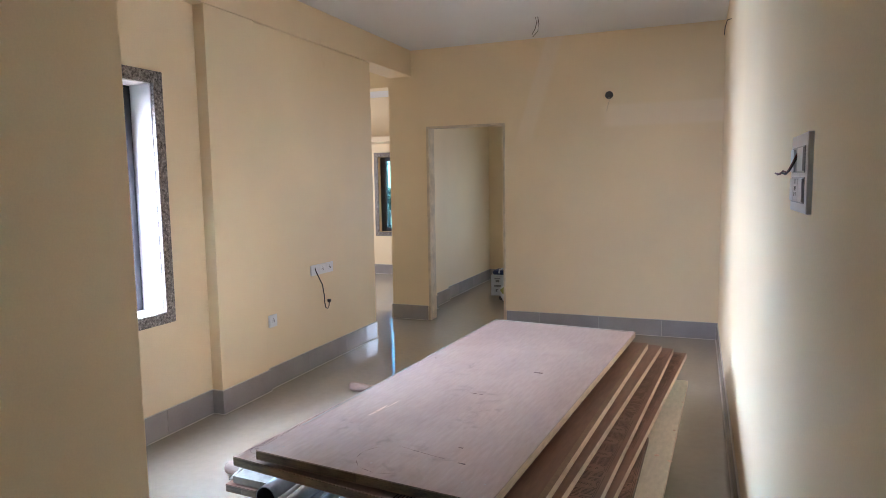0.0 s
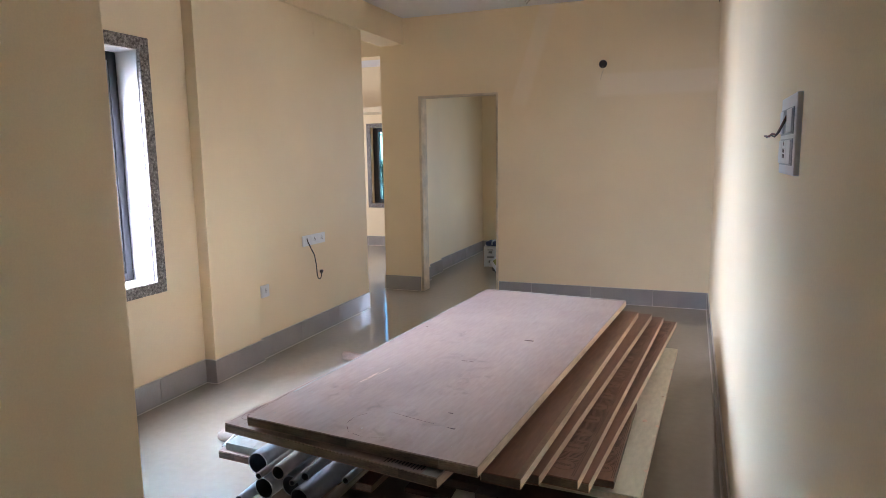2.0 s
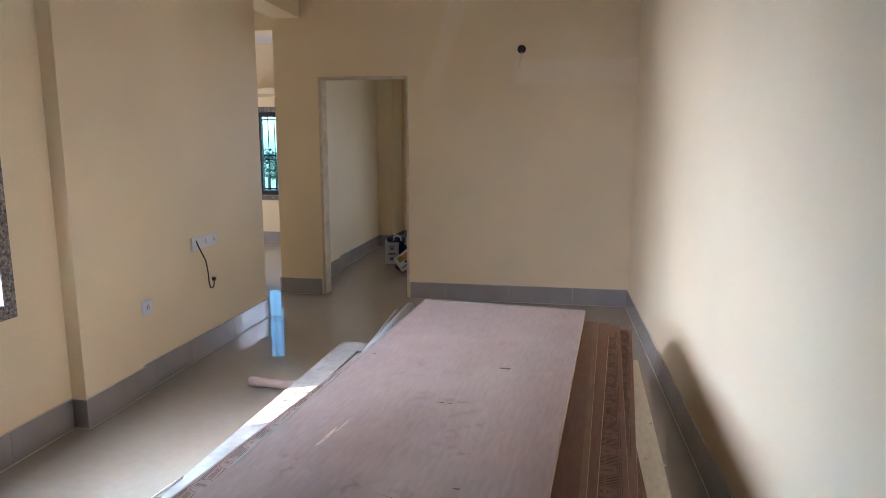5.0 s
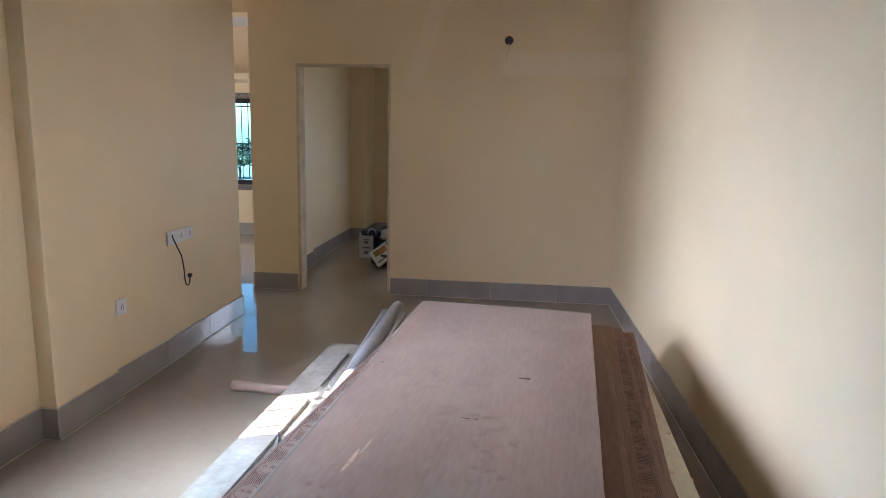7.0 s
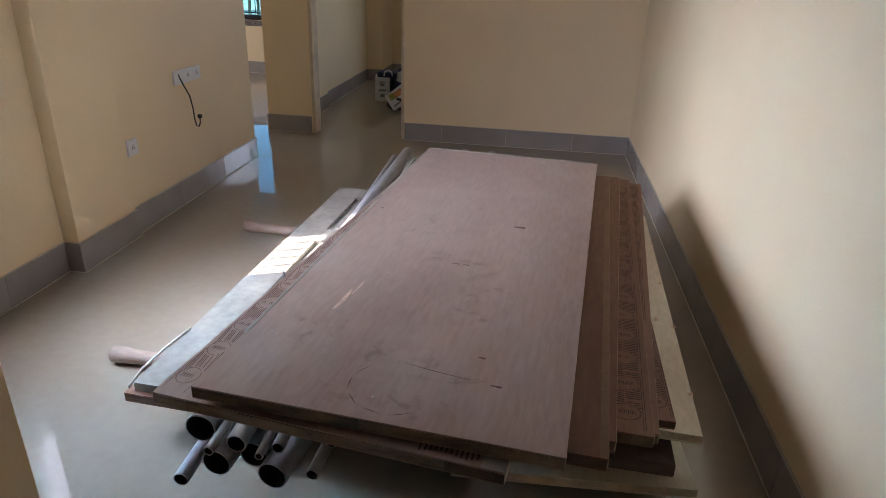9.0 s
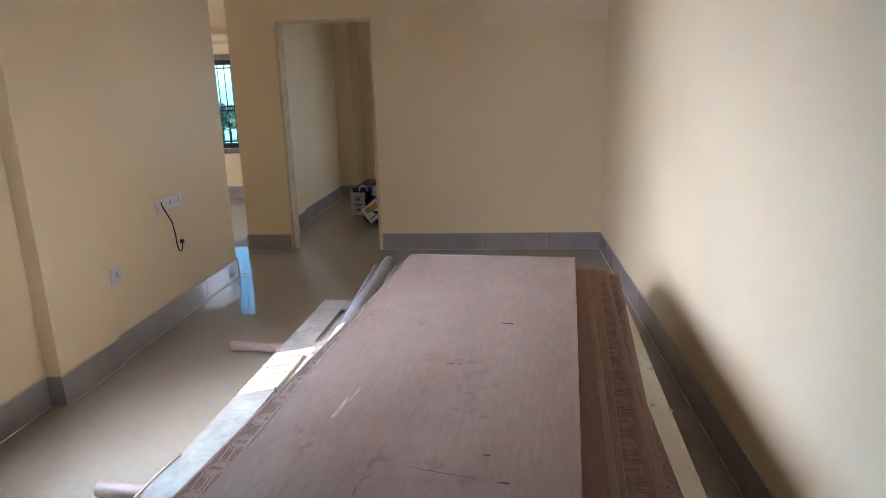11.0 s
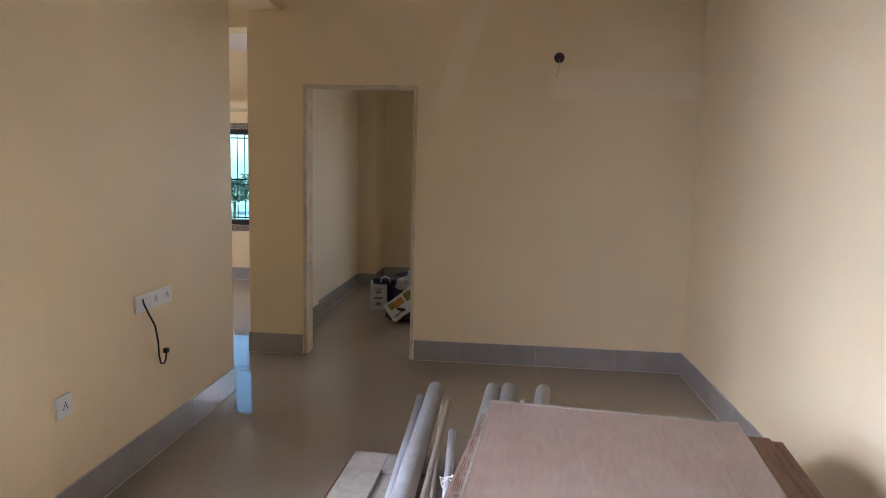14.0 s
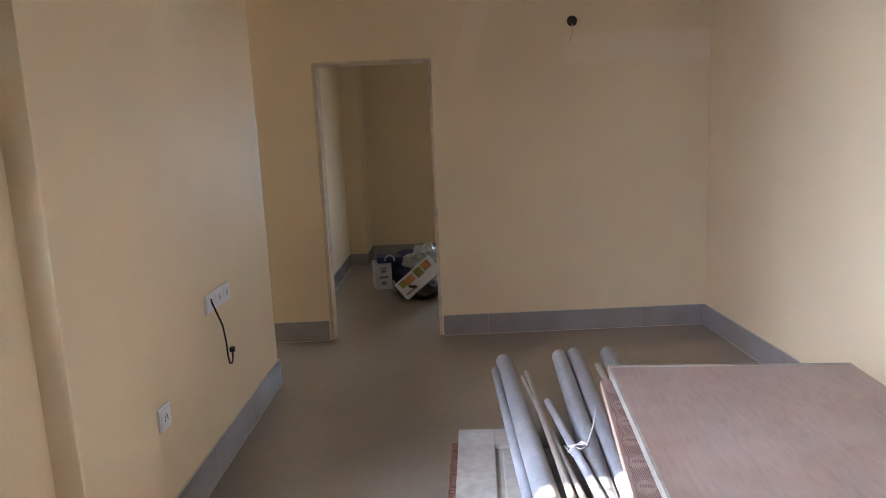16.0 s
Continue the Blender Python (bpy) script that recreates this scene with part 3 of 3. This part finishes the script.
def panel_door(m):
    thing = empty("panel_door", m, "dusty white panel door with moulded panels, lying in the stack", "door", "stacked doors and boards")
    w, l, t = 0.70, 2.0, 0.034
    inset = 0.15
    part("stile", boxes((0, inset, 0, l, -t, 0), bevel=0.002), PANELWHITE, thing)
    part("stile", boxes((w - inset, w, 0, l, -t, 0), bevel=0.002), PANELWHITE, thing)
    for y0, y1 in ((0, 0.14), (1.22, 1.38), (l - 0.15, l)):
        part("rail", boxes((inset, w - inset, y0, y1, -t, 0), bevel=0.002), PANELWHITE, thing)
    for y0, y1 in ((0.14, 1.22), (1.38, l - 0.15)):
        part("panel", boxes((inset, w - inset, y0, y1, -t, -0.014)), PANELWHITE, thing)
        bm = bmesh.new()
        a0, a1, b0, b1 = inset + 0.03, w - inset - 0.03, y0 + 0.03, y1 - 0.03
        box(bm, a0, a1, b0, b1, -0.016, -0.003, bevel=0.006)
        part("raised_field", bm, PANELWHITE, thing)
    part("edge_strip", tube([(0.002, 0.34, 0.002), (-0.012, 0.20, 0.004), (-0.022, 0.08, -0.004), (-0.020, 0.0, -0.022)], 0.005, 6), STRING, thing, "peeling white edge strip", smooth=True)
    return thing


def flake(bm, x, y, z, r):
    """A small torn chip with an uneven outline, standing a little proud."""
    low = [bm.verts.new((x + r * (0.6 + 0.6 * random.random()) * math.cos(math.tau * k / 6), y + 1.4 * r * (0.6 + 0.6 * random.random()) * math.sin(math.tau * k / 6), z)) for k in range(6)]
    peak = bm.verts.new((x + 0.3 * r, y, z + 0.5 * r))
    for k in range(6):
        bm.faces.new((low[k], low[(k + 1) % 6], peak))
    bm.faces.new(low[::-1])
    return bm


for x, y, r in ((-0.004, 0.20, 0.009), (-0.002, 0.62, 0.010), (-0.012, 0.98, 0.008), (-0.06, 0.66, 0.012), (-0.002, 1.40, 0.009)):
    part("flake", flake(bmesh.new(), x, y, 0.0005, r), SCARWOOD, cream_board, "torn pale chip of veneer")

panel_door(pose(-1.804, 2.558, 0.219, 1.2, 0, -3.3))


def pipe(x0, y0, x1, y1, z0, z1, r, material, label, wall=0.004):
    thing = empty("pipe", Matrix.Translation((x0, y0, z0)), label, "pipe", "bundle of pipes")
    d = Vector((x1 - x0, y1 - y0, z1 - z0))
    n = 20 if r > 0.03 else 12
    part("outer", tube([(0, 0, 0), d * 0.33, d * 0.66, d], r, n, False), material, thing, smooth=True)
    # Near-black bore: the shade inside the pipe is put into its colour.
    part("bore", tube([(0, 0, 0), d], r - wall, n, False), PIPEIN, thing, "inside of the pipe, shade put into its colour", smooth=True)
    a = d.normalized()
    for name, p in (("rim", Vector()), ("rim", d)):
        bm = bmesh.new()
        s = a.cross(Vector((0, 0, 1))).normalized()
        c = s.cross(a)
        o = [bm.verts.new(p + r * (math.cos(2 * math.pi * k / n) * s + math.sin(2 * math.pi * k / n) * c)) for k in range(n)]
        i = [bm.verts.new(p + (r - wall) * (math.cos(2 * math.pi * k / n) * s + math.sin(2 * math.pi * k / n) * c)) for k in range(n)]
        for k in range(n):
            bm.faces.new((o[k], o[(k + 1) % n], i[(k + 1) % n], i[k]))
        part(name, bm, material, thing)
    return thing


THICK, THIN, TAN = "thick dusty grey plastic pipe in a bundle", "thin grey plastic pipe in a bundle", "thin tan plastic pipe in a bundle"
pipe(-1.406, 2.27, -1.418, 5.31, 0.322, 0.292, 0.044, PVC, THICK)
pipe(-1.337, 2.21, -1.104, 5.35, 0.264, 0.292, 0.042, PVC, THICK)
pipe(-1.252, 2.26, -1.018, 5.37, 0.262, 0.292, 0.042, PVC, THICK)
pipe(-1.175, 2.20, -0.830, 5.37, 0.254, 0.292, 0.042, PVC, THICK)
pipe(-1.443, 2.20, -1.480, 5.14, 0.196, 0.302, 0.022, PVC, THIN, 0.003)
pipe(-1.278, 2.22, -1.300, 3.45, 0.330, 0.330, 0.028, PVCTAN, TAN, 0.004)
pipe(-1.343, 2.19, -1.328, 5.06, 0.320, 0.318, 0.014, PVCTAN, TAN, 0.003)
pipe(-1.212, 2.21, -1.352, 5.00, 0.306, 0.316, 0.012, PVCTAN, TAN, 0.003)
pipe(-1.161, 2.22, -1.280, 4.69, 0.334, 0.314, 0.017, PVC, THIN, 0.003)
pipe(-1.074, 2.23, -0.946, 5.12, 0.247, 0.314, 0.018, PVCTAN, TAN, 0.003)
pipe(-1.040, 2.30, -0.925, 4.93, 0.300, 0.318, 0.014, PVC, THIN, 0.003)


def turned_post(x0, y0, x1, y1, r):
    thing = empty("turned_post", Matrix.Translation((x0, y0, 0)), "rough round wooden post under the stack of doors", "wooden post", "posts under the stack")
    d = Vector((x1 - x0, y1 - y0, 0))
    ts = [0, 0.008, 0.03, 0.05, 0.07, 0.1, 0.2, 0.6, 1.0]
    rr = [0.78, 0.88, 0.88, 0.80, 0.73, 0.75, 0.78, 0.92, 0.9]
    bm = tube([Vector((0, 0, r)) + d * t for t in ts], r, 16, True, [r * q for q in rr])
    part("shaft", bm, POSTWOOD, thing, smooth=True)
    return thing


turned_post(-2.165, 2.945, -0.35, 2.87, 0.038)
turned_post(-2.23, 4.36, -0.35, 4.16, 0.038)

tie = empty("string_tie", Matrix.Translation((-1.235, 4.22, 0.318)), "knotted white plastic string round the pipes", "string")
part("strand", tube([(-0.045, 0.01, 0.0), (-0.03, 0.0, 0.016), (0.0, -0.008, 0.022), (0.03, 0.0, 0.022), (0.065, 0.06, 0.06), (0.095, 0.13, 0.105)], 0.003, 6), STRING, tie, smooth=True)
part("strand", tube([(-0.05, -0.02, -0.002), (-0.02, -0.01, 0.02), (0.012, 0.012, 0.024), (0.03, -0.012, 0.018), (0.0, -0.03, 0.014), (-0.035, -0.01, 0.014), (-0.055, 0.02, 0.004), (-0.04, -0.05, 0.002), (-0.02, -0.09, -0.004)], 0.003, 6), STRING, tie, smooth=True)

wedge = empty("metal_cone", Matrix.Translation((-1.525, 3.21, 0.234)), "small dull grey metal cone resting on the white door", "cone")
bm = bmesh.new()
bmesh.ops.create_cone(bm, cap_ends=True, segments=4, radius1=0.034, radius2=0.001, depth=0.12)
bmesh.ops.translate(bm, vec=(0, 0, 0.06), verts=bm.verts)
part("shell", bm, CONEGREY, wedge)


# ---- marks on the top door ----
part("corner_patch", boxes((-0.055, -0.001, 0.001, 0.095, 0.0, 0.0008)), PANELWHITE, left_door, "pale bare corner")
bm = bmesh.new()
for k in range(12):
    box(bm, -0.20 + 0.012 * k, -0.196 + 0.012 * k, 0.012 + 0.03 * abs(math.sin(k * 0.35)) * 0.4, 0.085, 0.0, 0.0008)
part("stamp", bm, STAMP, left_door, "dark stamped lines")
part("end_lipping", boxes((-0.883, -0.002, 2.170, 2.189, 0.0, 0.0012)), PANELWHITE, top_door, "thin white strip along the far end")
part("side_lipping", boxes((-0.8875, -0.878, 0.25, 2.170, -0.031, 0.001), bevel=0.0008), PANELWHITE, top_door, "white painted edge line")

def top_mark(name, pts, material, label):
    bm = bmesh.new()
    bm.faces.new([bm.verts.new((*p, 0.0007)) for p in pts])
    part(name, bm, material, top_door, label)


top_mark("scar", [(-0.708, 0.43), (-0.704, 0.50), (-0.698, 0.57), (-0.692, 0.56), (-0.690, 0.49), (-0.70, 0.44)], SCARWOOD, "torn pale patch in the veneer")
for x, y, w, l in ((-0.29, 1.215, 0.045, 0.014), (-0.445, 0.836, 0.03, 0.004), (-0.405, 0.836, 0.02, 0.004), (-0.20, 0.20, 0.03, 0.005), (-0.84, 1.25, 0.012, 0.008), (-0.25, 0.31, 0.02, 0.005)):
    top_mark("scuff", [(x, y), (x + w, y - 0.004), (x + w * 1.1, y + l), (x + w * 0.2, y + l * 0.8)], INK, "dark scuff mark")
top_mark("scar", [(-0.688, 0.53), (-0.683, 0.60), (-0.678, 0.64), (-0.676, 0.60), (-0.680, 0.55)], SCARWOOD, "thin torn splinter")
for k in range(14):
    x, y, r = -0.86 + 0.82 * random.random(), 0.05 + 1.9 * random.random() ** 2, 0.002 + 0.003 * random.random()
    top_mark("paint_speck", [(x - r, y), (x, y - r * 1.6), (x + r, y), (x, y + r)], PANELWHITE, "dried white paint speck")
top_mark("scratch", [(-0.445, 0.238), (-0.38, 0.225), (-0.32, 0.2165), (-0.25, 0.209), (-0.25, 0.2105), (-0.32, 0.2195), (-0.38, 0.2275)], INK, "long dark scratch")
for k in range(5):
    a = radians(150 + 36 * k)
    x, y, b = -0.42 + 0.11 * math.cos(a), 0.13 + 0.10 * math.sin(a), a + math.pi / 2
    u, v = Vector((math.cos(b), math.sin(b))) * 0.03, Vector((math.cos(a), math.sin(a))) * 0.0016
    top_mark("scuff", [(x - u.x, y - u.y), (x - v.x, y - v.y), (x + u.x, y + u.y), (x + v.x, y + v.y)], INK, "dark curved scuff")


# ---- electrical fittings ----
def socket_plate(y0, y1, z0, z1, modules, label):
    thing = empty("socket_plate", Matrix.Translation((XL, y0, z0)), label, "wall socket")
    w, h = y1 - y0, z1 - z0
    part("plate", boxes((0, 0.011, 0, w, 0, h), bevel=0.003), PLASTIC, thing)
    m = w / modules
    for k in range(modules):
        mod = part("module", boxes((0.0105, 0.0135, m * k + 0.008, m * (k + 1) - 0.008, 0.012, h - 0.012), bevel=0.0012), PLASTIC, thing)
        c = m * (k + 0.5)
        if not (modules > 1 and k == 0):
            for dy, dz in ((0, 0.016), (-0.011, -0.008), (0.011, -0.008), (-0.007, 0.004), (0.007, 0.004)):
                part("socket_hole", boxes((0.0132, 0.0142, c + dy - 0.003, c + dy + 0.003, h / 2 + dz - 0.004, h / 2 + dz + 0.004)), CABLE, mod)
    return thing


socket_plate(4.205, 4.30, 0.46, 0.552, 1, "white single wall socket on the cream wall")
triple = socket_plate(4.78, 5.115, 0.765, 0.852, 3, "white three-module wall socket with a loose cable")
cable = empty("loose_cable", Matrix.Translation((XL, 4.83, 0.81)), "short black cable hanging out of a wall socket", "cable")
part("sheath", tube([(0.014, 0, 0.02), (0.02, 0.0, -0.005), (0.026, 0.03, -0.06), (0.028, 0.08, -0.13), (0.03, 0.10, -0.22), (0.03, 0.105, -0.29), (0.03, 0.12, -0.335), (0.03, 0.15, -0.345), (0.03, 0.17, -0.325), (0.03, 0.175, -0.29)], 0.0045, 8), CABLE, cable, smooth=True)
part("plug_end", boxes((0.018, 0.042, 0.163, 0.187, -0.295, -0.27), bevel=0.004), CABLE, cable)

board = empty("switch_board", Matrix.Translation((XR + 0.006, 1.714, 1.434)), "white modular switchboard on the cream wall", "switchboard")
part("plate", boxes((-0.016, 0, 0.006, 0.226, 0.002, 0.158), bevel=0.003), PLASTIC, board)
for z0, z1 in ((0.021, 0.073), (0.081, 0.133)):
    part("module_frame", boxes((-0.0175, -0.014, 0.03, 0.205, z0, z1)), GREYPLASTIC, board, "grey gap round the switches")
    for k, (a, b) in enumerate(((0.033, 0.085), (0.088, 0.15), (0.153, 0.202))):
        if (z0 > 0.05 and k == 1):
            continue
        sw = part("switch", boxes((-0.021, -0.017, a, b, z0 + 0.003, z1 - 0.003), bevel=0.0015), PLASTIC, board)
        if k == 1:
            for dy, dz in ((0, 0.017), (-0.009, -0.008), (0.009, -0.008), (-0.007, 0.003), (0.007, 0.003)):
                part("socket_hole", boxes((-0.0218, -0.0208, 0.119 + dy - 0.002, 0.119 + dy + 0.002, (z0 + z1) / 2 + dz - 0.004, (z0 + z1) / 2 + dz + 0.004)), CABLE, sw)
part("module", boxes((-0.020, -0.017, 0.09, 0.112, 0.084, 0.130), bevel=0.001), PLASTIC, board)
part("wire", tube([(-0.017, 0.135, 0.12), (-0.024, 0.15, 0.10), (-0.03, 0.17, 0.083), (-0.036, 0.19, 0.086), (-0.04, 0.205, 0.08), (-0.046, 0.235, 0.082)], 0.002, 6), REDWIRE, board, "twisted red wire ends", smooth=True)
part("wire", tube([(-0.017, 0.13, 0.115), (-0.027, 0.155, 0.088), (-0.033, 0.175, 0.079), (-0.037, 0.195, 0.083), (-0.043, 0.225, 0.079)], 0.002, 6), CABLE, board, "twisted black wire ends", smooth=True)

lamp_point = empty("lamp_point", Matrix.Translation((-0.716, YF, 2.322)), "open round wiring box with a hanging wire", "wiring box")
# Flat black disc: the shade of the open hole is put into its colour.
bm = bmesh.new()
bmesh.ops.create_cone(bm, cap_ends=True, segments=20, radius1=0.040, radius2=0.036, depth=0.006, matrix=Matrix.Rotation(radians(90), 4, "X"))
part("box", bm, CABLE, lamp_point, "flat black disc, the open hole's shade put into colour")
part("wire", tube([(0.0, -0.004, -0.02), (0.004, -0.02, -0.06), (-0.012, -0.018, -0.11), (-0.02, -0.012, -0.15)], 0.003, 6), PUTTY, lamp_point, smooth=True)

hook = empty("ceiling_wires", Matrix.Translation((-1.24, 5.98, CEIL)), "bare wires hanging from the ceiling for a fan", "wires")
part("wire", tube([(0, 0, 0), (0.01, 0, -0.05), (-0.005, 0, -0.10), (-0.03, -0.01, -0.15)], 0.003, 6), CABLE, hook, smooth=True)
part("wire", tube([(0.02, 0, 0), (0.03, 0, -0.06), (0.02, 0, -0.12), (-0.02, -0.02, -0.17)], 0.003, 6), CABLE, hook, smooth=True)
stub = empty("wall_wires", Matrix.Translation((XR, 5.6, 2.66)), "short loose wire sticking out of the wall", "wires")
part("wire", tube([(0, 0, 0), (-0.03, -0.02, -0.01), (-0.045, -0.07, -0.07), (-0.05, -0.1, -0.13)], 0.003, 6), CABLE, stub, smooth=True)
cover = empty("blank_plate", Matrix.Translation((XL, 5.08, 2.48)), "painted-over blank cover plate high on the wall", "cover plate")
part("plate", boxes((0, 0.004, 0, 0.12, 0, 0.12), bevel=0.002), PAINT, cover)


# ---- things on the bedroom floor ----
carton = empty("carton", pose(-2.37, 8.55, 0, 0, 0, 12), "white printed cardboard carton on the floor", "carton")
part("body", boxes((-0.085, 0.085, -0.05, 0.25, 0, 0.27), bevel=0.003), CARTON, carton)
for z, h, w in ((0.22, 0.012, 0.08), (0.18, 0.03, 0.05), (0.12, 0.02, 0.09), (0.05, 0.035, 0.05)):
    part("print", boxes((-w / 2, w / 2, -0.0515, -0.05, z, z + h)), PRINTGREY, carton, "grey printed bars")


def soft_lump(bm, cx, cy, cz, sx, sy, sz, rough, seed):
    r = bmesh.ops.create_icosphere(bm, subdivisions=4, radius=1.0)
    for v in r["verts"]:
        n = noise.noise(v.co * 2.1 + Vector((seed, 0, 0))) * rough + noise.noise(v.co * 6 + Vector((0, seed, 0))) * rough * 0.5
        p = v.co * (1 + n)
        v.co = Vector((cx + sx * p.x, cy + sy * p.y, max(0.003, cz + sz * p.z)))


bag = empty("shopping_bag", Matrix.Translation((-2.10, 8.62, 0)), "bulging navy woven shopping bag on the floor", "bag")
bm = bmesh.new()
soft_lump(bm, 0, 0.1, 0.17, 0.24, 0.22, 0.20, 0.22, 3.0)
part("body", bm, NAVY, bag, smooth=True)
part("flap", boxes((-0.33, 0.12, -0.10, 0.12, 0.275, 0.335), bevel=0.02), NAVY, bag)
part("handle", tube([(-0.24, -0.11, 0.30), (-0.23, -0.12, 0.345), (-0.19, -0.12, 0.365), (-0.15, -0.12, 0.345), (-0.14, -0.11, 0.30)], 0.010, 8), CARTON, bag, "pale webbing handle", smooth=True)
sack = empty("black_bag", Matrix.Translation((-1.98, 8.1, 0)), "crumpled black bag lying on the floor", "bag")
bm = bmesh.new()
soft_lump(bm, 0, 0, 0.08, 0.22, 0.16, 0.10, 0.3, 7.0)
part("body", bm, CABLE, sack, smooth=True)
pack = empty("printed_package", pose(-2.09, 7.93, 0.012, 66, 0, -8) @ pose(0, 0, 0, 0, 0, 42), "flat printed food package leaning against bags", "package")
part("body", boxes((0, 0.44, 0, 0.20, -0.02, 0.02), bevel=0.006), CARTON, pack)
for a, b, c, d, mt in ((0.10, 0.20, 0.10, 0.17, ORANGE), (0.22, 0.30, 0.09, 0.18, GREENP), (0.31, 0.40, 0.10, 0.18, ORANGE), (0.04, 0.10, 0.11, 0.18, GREENP), (0.03, 0.15, 0.03, 0.05, PRINTGREY)):
    part("print", boxes((a, b, c, d, 0.02, 0.0212)), mt, pack, "faded coloured print")
film = empty("plastic_wrap", Matrix.Translation((-1.92, 8.35, 0.18)), "crumpled clear plastic wrap heaped on the bags", "plastic wrap")
bm = bmesh.new()
soft_lump(bm, 0, 0, 0.14, 0.17, 0.15, 0.15, 0.5, 11.0)
part("sheet", bm, FILMY, film)
